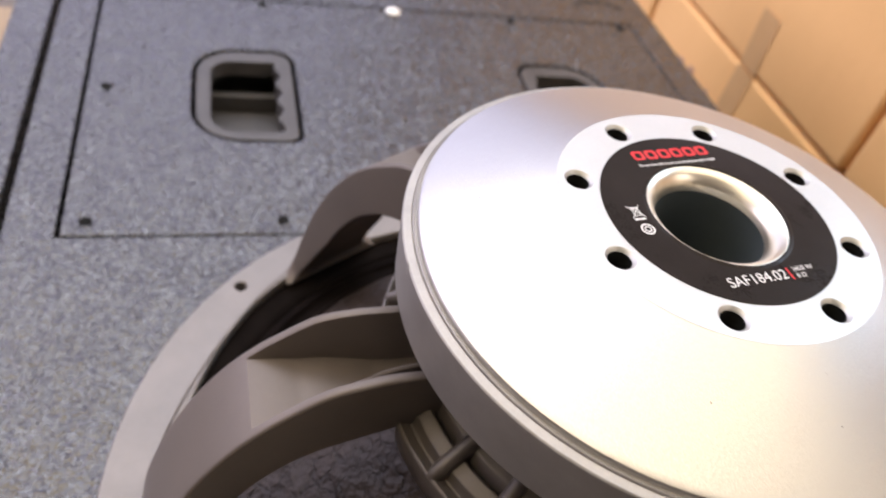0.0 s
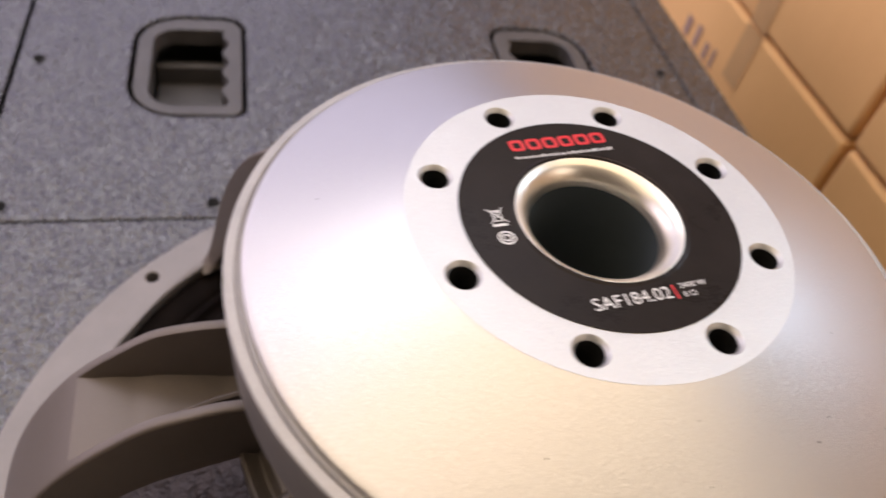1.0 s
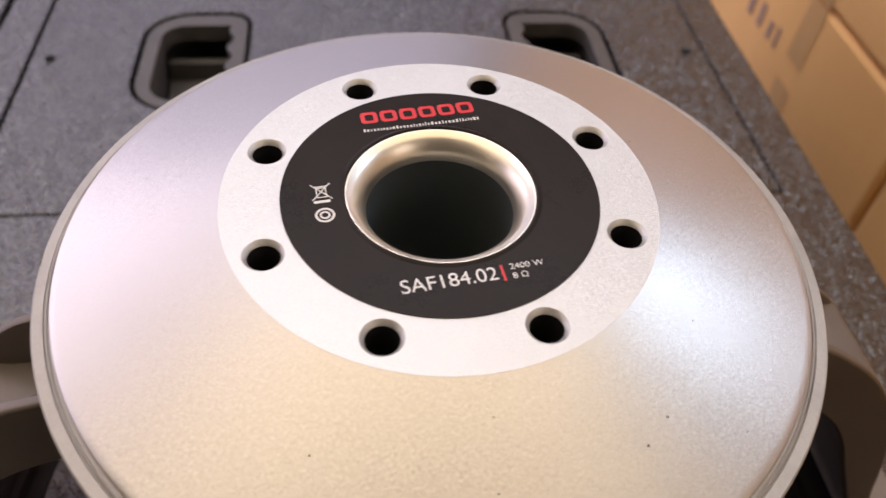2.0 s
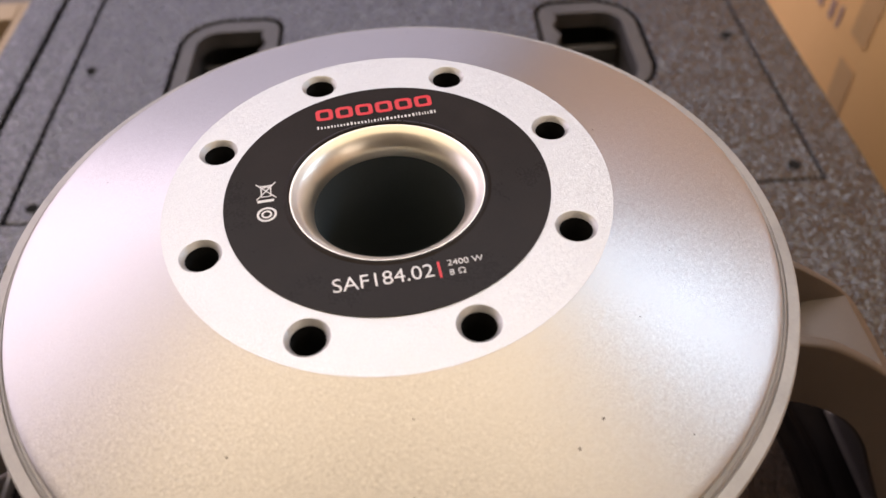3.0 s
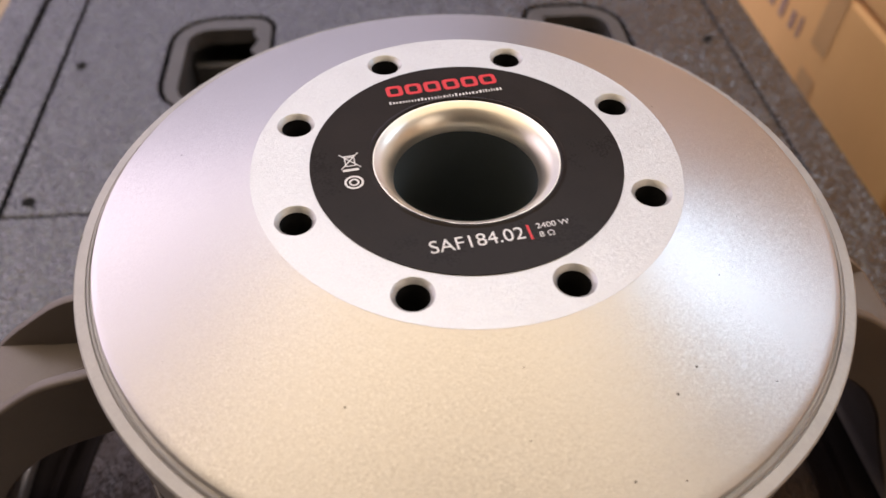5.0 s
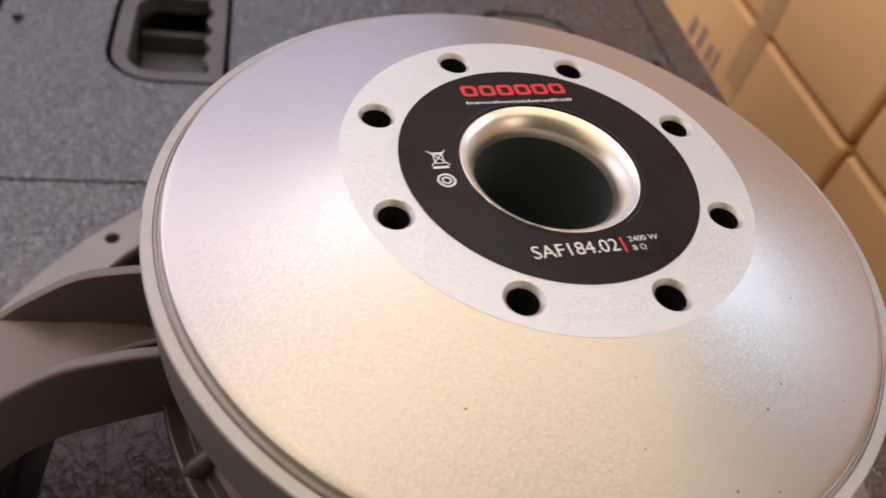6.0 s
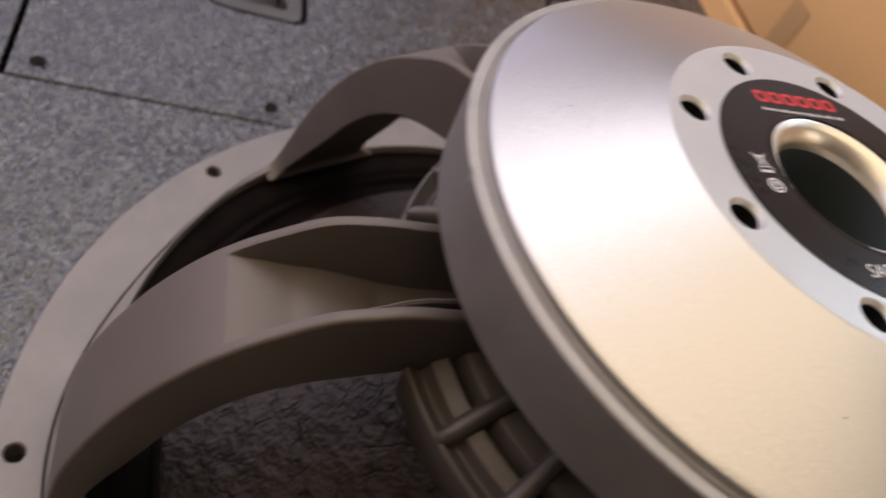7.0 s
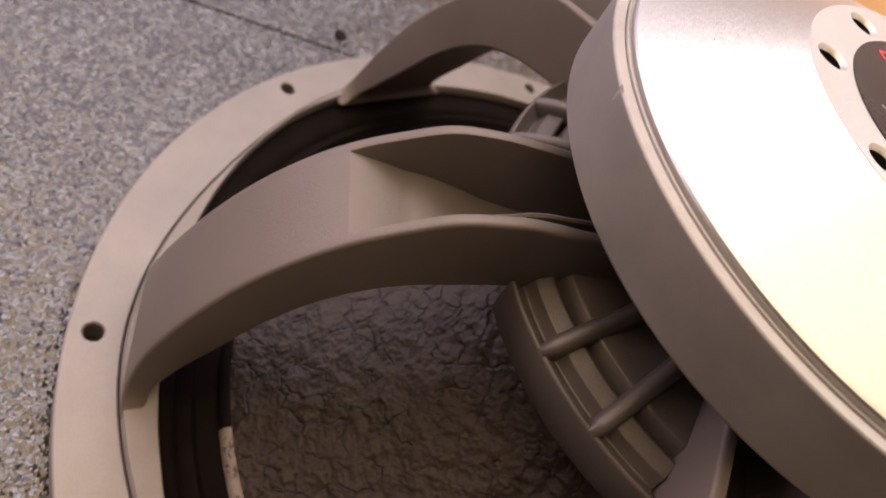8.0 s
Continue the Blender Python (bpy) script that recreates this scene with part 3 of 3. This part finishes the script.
for k in range(1, 6):
    twin = arm.copy()
    scene.collection.objects.link(twin)
    twin.matrix_basis = pose(0, 0, 0, 0, 0, ARM_A + 60 * k)

# hub with stepped segments between the arms
STEPS = [(0.0700, 0.104), (0.1000, 0.104), (0.1075, 0.1130), (0.1092, 0.1190), (0.1100, 0.1225), (0.1104, 0.1280), (0.1102, 0.1298), (0.1094, 0.1305), (0.1084, 0.1300), (0.1052, 0.1275), (0.1040, 0.1272), (0.1030, 0.1290), (0.1022, 0.1316), (0.1010, 0.1322), (0.0972, 0.1342), (0.0962, 0.1338), (0.0952, 0.1300), (0.0946, 0.1296), (0.0942, 0.1330), (0.0930, 0.1368), (0.0920, 0.1376), (0.0760, 0.1405), (0.0720, 0.1430), (0.0700, 0.1430)]
hub = part("hub", lathe([(0.0700, 0.104), (0.0720, 0.110), (0.0720, 0.1690), (0.0500, 0.1690), (0.0500, 0.104)], 96, closed=True), M_CAST_SHADED, driver, "cast hub, the shade under the magnet put into its colour")
seg = part("stepped_segment", lathe(STEPS, 24, -19.6, 19.6, cap=True, closed=True), M_CAST_SHADED, hub, smooth=35, bevel=0.0008)
rib_bm = bmesh.new()
prev = None
for t in np.linspace(0, 1, 13):
    r = 0.1101 - 0.0381 * t
    crown = 0.1309 + 0.0193 * t ** 0.75
    half = 0.0016 + 0.0016 * min(1.0, t / 0.15) ** 0.6
    base = 0.1255 - 0.004 * min(1.0, 3 * t)
    row = [rib_bm.verts.new((r, -half, base))]
    for a in np.linspace(180, 0, 9):
        row.append(rib_bm.verts.new((r, half * math.cos(radians(a)), crown - 1.3 * half * (1 - math.sin(radians(a))))))
    row.append(rib_bm.verts.new((r, half, base)))
    if prev:
        for p, q in zip(range(len(row)), [*range(1, len(row)), 0]):
            rib_bm.faces.new((prev[p], prev[q], row[q], row[p]))
    else:
        rib_bm.faces.new(row)
    prev = row
rib_bm.faces.new(prev[::-1])
rib = part("rib", rib_bm, M_CAST_SHADED, hub, smooth=50)
for k in range(6):
    mid = ARM_A + 30 + 60 * k
    for ob, offs in ((seg, (0,)), (rib, (-7.0, 7.0))):
        for n, d in enumerate(offs):
            o2 = ob if k == 0 and n == 0 else ob.copy()
            if o2 is not ob:
                scene.collection.objects.link(o2)
            o2.matrix_basis = pose(0, 0, 0, 0, 0, mid + d)

# magnet cover and silver back plate
R_FLAT, Z_TOP, R_CONE, Z_CONE = 0.0590, 0.2151, 0.1046, 0.1974
part("magnet_cover", lathe([(0.0500, 0.1672), (0.1072, 0.1672), (0.1088, 0.1690), (0.1098, 0.1900), (0.1100, 0.1936)], 192), M_SIDE, driver, "dull grey zinc side of the magnet", smooth=30)
part("rim", lathe([(0.1100, 0.1936), (0.1099, 0.1941), (0.1095, 0.1945), (0.1068, 0.1949), (0.1066, 0.1947), (0.1065, 0.1943), (0.1063, 0.1943), (0.1062, 0.1953), (0.1059, 0.1956), (0.1056, 0.1954), (0.1055, 0.1949), (0.1047, 0.1949), (0.1046, 0.1953)], 192), M_RIM, driver, "grey stepped rim with small knocks", smooth=30)
random.seed(11)
for ang, size in ((181.2, 0.0025), (171.0, 0.0008), (217.8, 0.0007), (226.5, 0.0005), (262.0, 0.0006), (301.0, 0.0006)):
    chip = bmesh.new()
    ring = [(size * random.uniform(0.5, 1.1) * math.cos(t), size * random.uniform(0.4, 1.0) * math.sin(t)) for t in np.linspace(0, 2 * math.pi, 11, endpoint=False)]
    hub_v = chip.verts.new((0.1101, 0, 0.1928))
    rim_v = [chip.verts.new((0.1098, a, 0.1928 + 1.2 * b)) for a, b in ring]
    for k in range(len(rim_v)):
        chip.faces.new((hub_v, rim_v[k], rim_v[(k + 1) % len(rim_v)]))
    chip.transform(Matrix.Rotation(radians(ang), 4, "Z"))
    part("chip", chip, M_RIM, driver, "bright knocked chip")
part("back_plate", lathe([(0.1047, 0.1938), (0.1047, 0.1966), (0.1044, 0.1973), *[(R_CONE + (R_FLAT - R_CONE) * t, Z_CONE + (Z_TOP - 0.0001 - Z_CONE) * t) for t in (0.02, 0.05, 0.2, 0.4, 0.6, 0.8, 0.95, 0.985)], (R_FLAT - 0.0001, Z_TOP - 0.00006)], 192), M_SILVER, driver, "bead-blasted silver conical back plate", smooth=18)
tap = [(0.0507 * math.cos(radians(TOP_A + 45 * k)), 0.0507 * math.sin(radians(TOP_A + 45 * k))) for k in range(8)]
part("clamp_face", plate(circle(R_FLAT, 160), [circle(0.0262, 96), *[circle(0.0054, 32, *c) for c in tap]], Z_TOP - 0.0006, Z_TOP), M_FLATSILVER, driver, "flat satin silver face with eight holes", smooth=0)
for cx, cy in tap:
    hb = lathe([(0.0054, Z_TOP), (0.0053, Z_TOP - 0.00008), (0.0044, Z_TOP - 0.0010), (0.0042, Z_TOP - 0.0014)], 32)
    bmesh.ops.translate(hb, verts=hb.verts, vec=(cx, cy, 0))
    part("hole_chamfer", hb, M_FLATSILVER, driver, smooth=30)
    # near-black wall stands in for the shade down the hole
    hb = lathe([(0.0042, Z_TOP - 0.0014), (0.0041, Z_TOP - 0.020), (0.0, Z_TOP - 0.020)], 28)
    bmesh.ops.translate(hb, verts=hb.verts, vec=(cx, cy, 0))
    part("hole_bore", hb, M_SCREW_SHADE, driver, smooth=30)
lip_profile = [(0.0264, Z_TOP - 0.0006), (0.0261, Z_TOP + 0.0001), (0.0257, Z_TOP + 0.0002), (0.0252, Z_TOP - 0.0002), *spline([(0.0248, Z_TOP - 0.0004), (0.0236, Z_TOP - 0.0012), (0.0223, Z_TOP - 0.0027), (0.0212, Z_TOP - 0.0046), (0.0207, Z_TOP - 0.0063), (0.0205, Z_TOP - 0.0072)], 5)]
part("bore_lip", lathe(lip_profile, 128), M_LIP, driver, "polished rounded bore lip", smooth=60)
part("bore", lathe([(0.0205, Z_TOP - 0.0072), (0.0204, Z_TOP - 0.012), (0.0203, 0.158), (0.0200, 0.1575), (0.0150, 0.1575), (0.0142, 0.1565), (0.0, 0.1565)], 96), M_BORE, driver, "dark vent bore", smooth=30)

# label with its printing
label = part("label_ring", plate(circle(0.0431, 160), [circle(0.0276, 144)], Z_TOP + 0.00005, Z_TOP + 0.0003), M_LABEL, driver, "black film label ring with red and silver printing", smooth=0)
border = lathe([(0.0276, Z_TOP + 0.0003), (0.0271, Z_TOP + 0.0004), (0.0266, Z_TOP + 0.0007), (0.0262, Z_TOP + 0.0005), (0.0259, Z_TOP + 0.0001)], 144)
for v in border.verts:
    r = math.hypot(v.co.x, v.co.y)
    if 0.0260 < r < 0.0275:
        v.co.z += 0.00022 * noise.noise(Vector((v.co.x * 260, v.co.y * 260, 3.1)))
part("label_border", border, M_LABEL, label, "raised wrinkled inner border of the film", smooth=60)
ZL = Z_TOP + 0.0003
TURN_L = Matrix.Rotation(radians(8.0), 4, "Z")


def printed(name, outlines, material, text_label=""):
    bm = bmesh.new()
    for outer, holes in outlines:
        plate(outer, holes, ZL, ZL + 0.00008, bm)
    bm.transform(TURN_L)
    return part(name, bm, material, label, text_label, smooth=0)


def lettering(name, text, x, y, height, width, material):
    cu = bpy.data.curves.new(name, "FONT")
    cu.body, cu.size, cu.extrude, cu.offset = text, height / 0.7, 0.00004, height * -0.006
    tmp = bpy.data.objects.new(name, cu)
    scene.collection.objects.link(tmp)
    bpy.context.view_layer.update()
    me = bpy.data.meshes.new_from_object(tmp.evaluated_get(bpy.context.evaluated_depsgraph_get()))
    bpy.data.objects.remove(tmp)
    xs = [v.co.x for v in me.vertices]
    me.transform(Matrix.Translation((x, y, ZL + 0.00004)) @ Matrix.Diagonal((width / (max(xs) - min(xs)), 1, 1, 1)) @ Matrix.Translation((-min(xs), 0, 0)))
    me.transform(TURN_L)
    me.materials.clear()
    me.materials.append(material)
    ob = new(name, me)
    ob.parent = label
    return ob


# emblem: a row of plain red shapes
ex, ew, y0, y1, st = -0.0163, 0.0050, 0.0313, 0.0364, 0.0012
for k in range(6):
    xa = ex + k * 0.00584
    block = rounded(xa, xa + ew, y0, y1, (0.0012,) * 4, 3)
    hollow = rounded(xa + st, xa + ew - st, y0 + 0.00115, y1 - 0.00115, (0.0005,) * 4, 2)
    printed("emblem_shape", [(block, [hollow])], M_RED, "plain red shape" if k == 0 else "")
rows = []
rx = -0.0163
while rx < 0.0180:
    wdt = random.uniform(0.00028, 0.0007)
    rows.append((rect(rx, rx + wdt, 0.0276, 0.0276 + random.choice((0.0009, 0.0010, 0.0013))), []))
    rx += wdt + 0.0005
printed("small_print", rows, M_PRINT, "line of tiny silver bars")
lettering("model_text", "SAF184.02", -0.0175, -0.0333, 0.0042, 0.0242, M_PRINT)
printed("divider", [(rect(0.0079, 0.0085, -0.0340, -0.0290), [])], M_RED, "red divider bar")
lettering("power_text", "2400 W", 0.0104, -0.0307, 0.0018, 0.0088, M_PRINT)
lettering("impedance_text", "8 Ω", 0.0104, -0.0337, 0.0018, 0.0039, M_PRINT)
bx, by = -0.0318, 0.0052
line = lambda xa, ya, xb, yb, t: (lambda n: [(xa + n[0], ya + n[1]), (xa - n[0], ya - n[1]), (xb - n[0], yb - n[1]), (xb + n[0], yb + n[1])])((-(yb - ya) / math.hypot(xb - xa, yb - ya) * t / 2, (xb - xa) / math.hypot(xb - xa, yb - ya) * t / 2))
bin_lines = [(-0.0026, -0.003, 0.0026, 0.003), (-0.0026, 0.003, 0.0026, -0.003)]
for k, (a, b, c, d) in enumerate(bin_lines):
    ob = printed("bin_mark", [(line(bx + a, by + b, bx + c, by + d, 0.0003), [])], M_PRINT)
    ob.location.z = 0.00003 * k
printed("bin_mark", [(rounded(bx - 0.0014, bx + 0.0014, by - 0.0023, by + 0.0015, (0.0003,) * 4, 2), [rounded(bx - 0.0011, bx + 0.0011, by - 0.0020, by + 0.0012, (0.0002,) * 4, 2)]), (rect(bx - 0.0018, bx + 0.0018, by + 0.0017, by + 0.0021), [])], M_PRINT).location.z = 0.00006
printed("bar_mark", [(rect(bx - 0.0024, bx + 0.0020, 0.0010, 0.0019), [])], M_PRINT)
printed("ring_mark", [(circle(0.0026, 32, bx - 0.0001, -0.0036), [circle(0.0020, 28, bx - 0.0001, -0.0036)]), (circle(0.0014, 24, bx - 0.0001, -0.0036), [circle(0.0009, 20, bx - 0.0001, -0.0036)])], M_PRINT)

EDGE = [(0.1725, 0.0130), (0.1722, 0.0170), (0.1700, 0.0186), (0.1686, 0.0182)]
part("cone_edge", lathe(EDGE, 128, 228, 552), M_SURROUND, driver, "black glued cone edge", smooth=60)
# lit stretch of the same edge: the light is put into its pale colour
part("cone_edge", lathe(EDGE, 16, 192, 228), M_EDGE_LIT, driver, "crinkled stretch of the cone edge, light painted in as pale colour", smooth=60)
# cone and surround, seen through the openings
part("surround", lathe([(0.2030, 0.0130), (0.1940, 0.0128), (0.1905, 0.0132), (0.1880, 0.0105), (0.1855, 0.0132), (0.1825, 0.0140), (0.1800, 0.0112), (0.1775, 0.0118), (0.1745, 0.0132), (0.1720, 0.0140)], 128), M_SURROUND, driver, "black corrugated cloth surround", smooth=60)
cone = bmesh.new()
prof = [(0.1690, 0.0180)]
for t in np.linspace(0, 1, 30):
    prof.append((0.1675 - 0.1015 * t, 0.0190 + 0.085 * (0.8 * t + 0.2 * t * t)))
lathe(prof, 160, bm=cone)
for v in cone.verts:
    r = math.hypot(v.co.x, v.co.y)
    if r < 0.168:
        v.co.z += 0.0012 * noise.noise(v.co * 90) + 0.0006 * noise.noise(v.co * 220)
part("cone", cone, M_CONE, driver, "crinkled black paper cone", smooth=180)
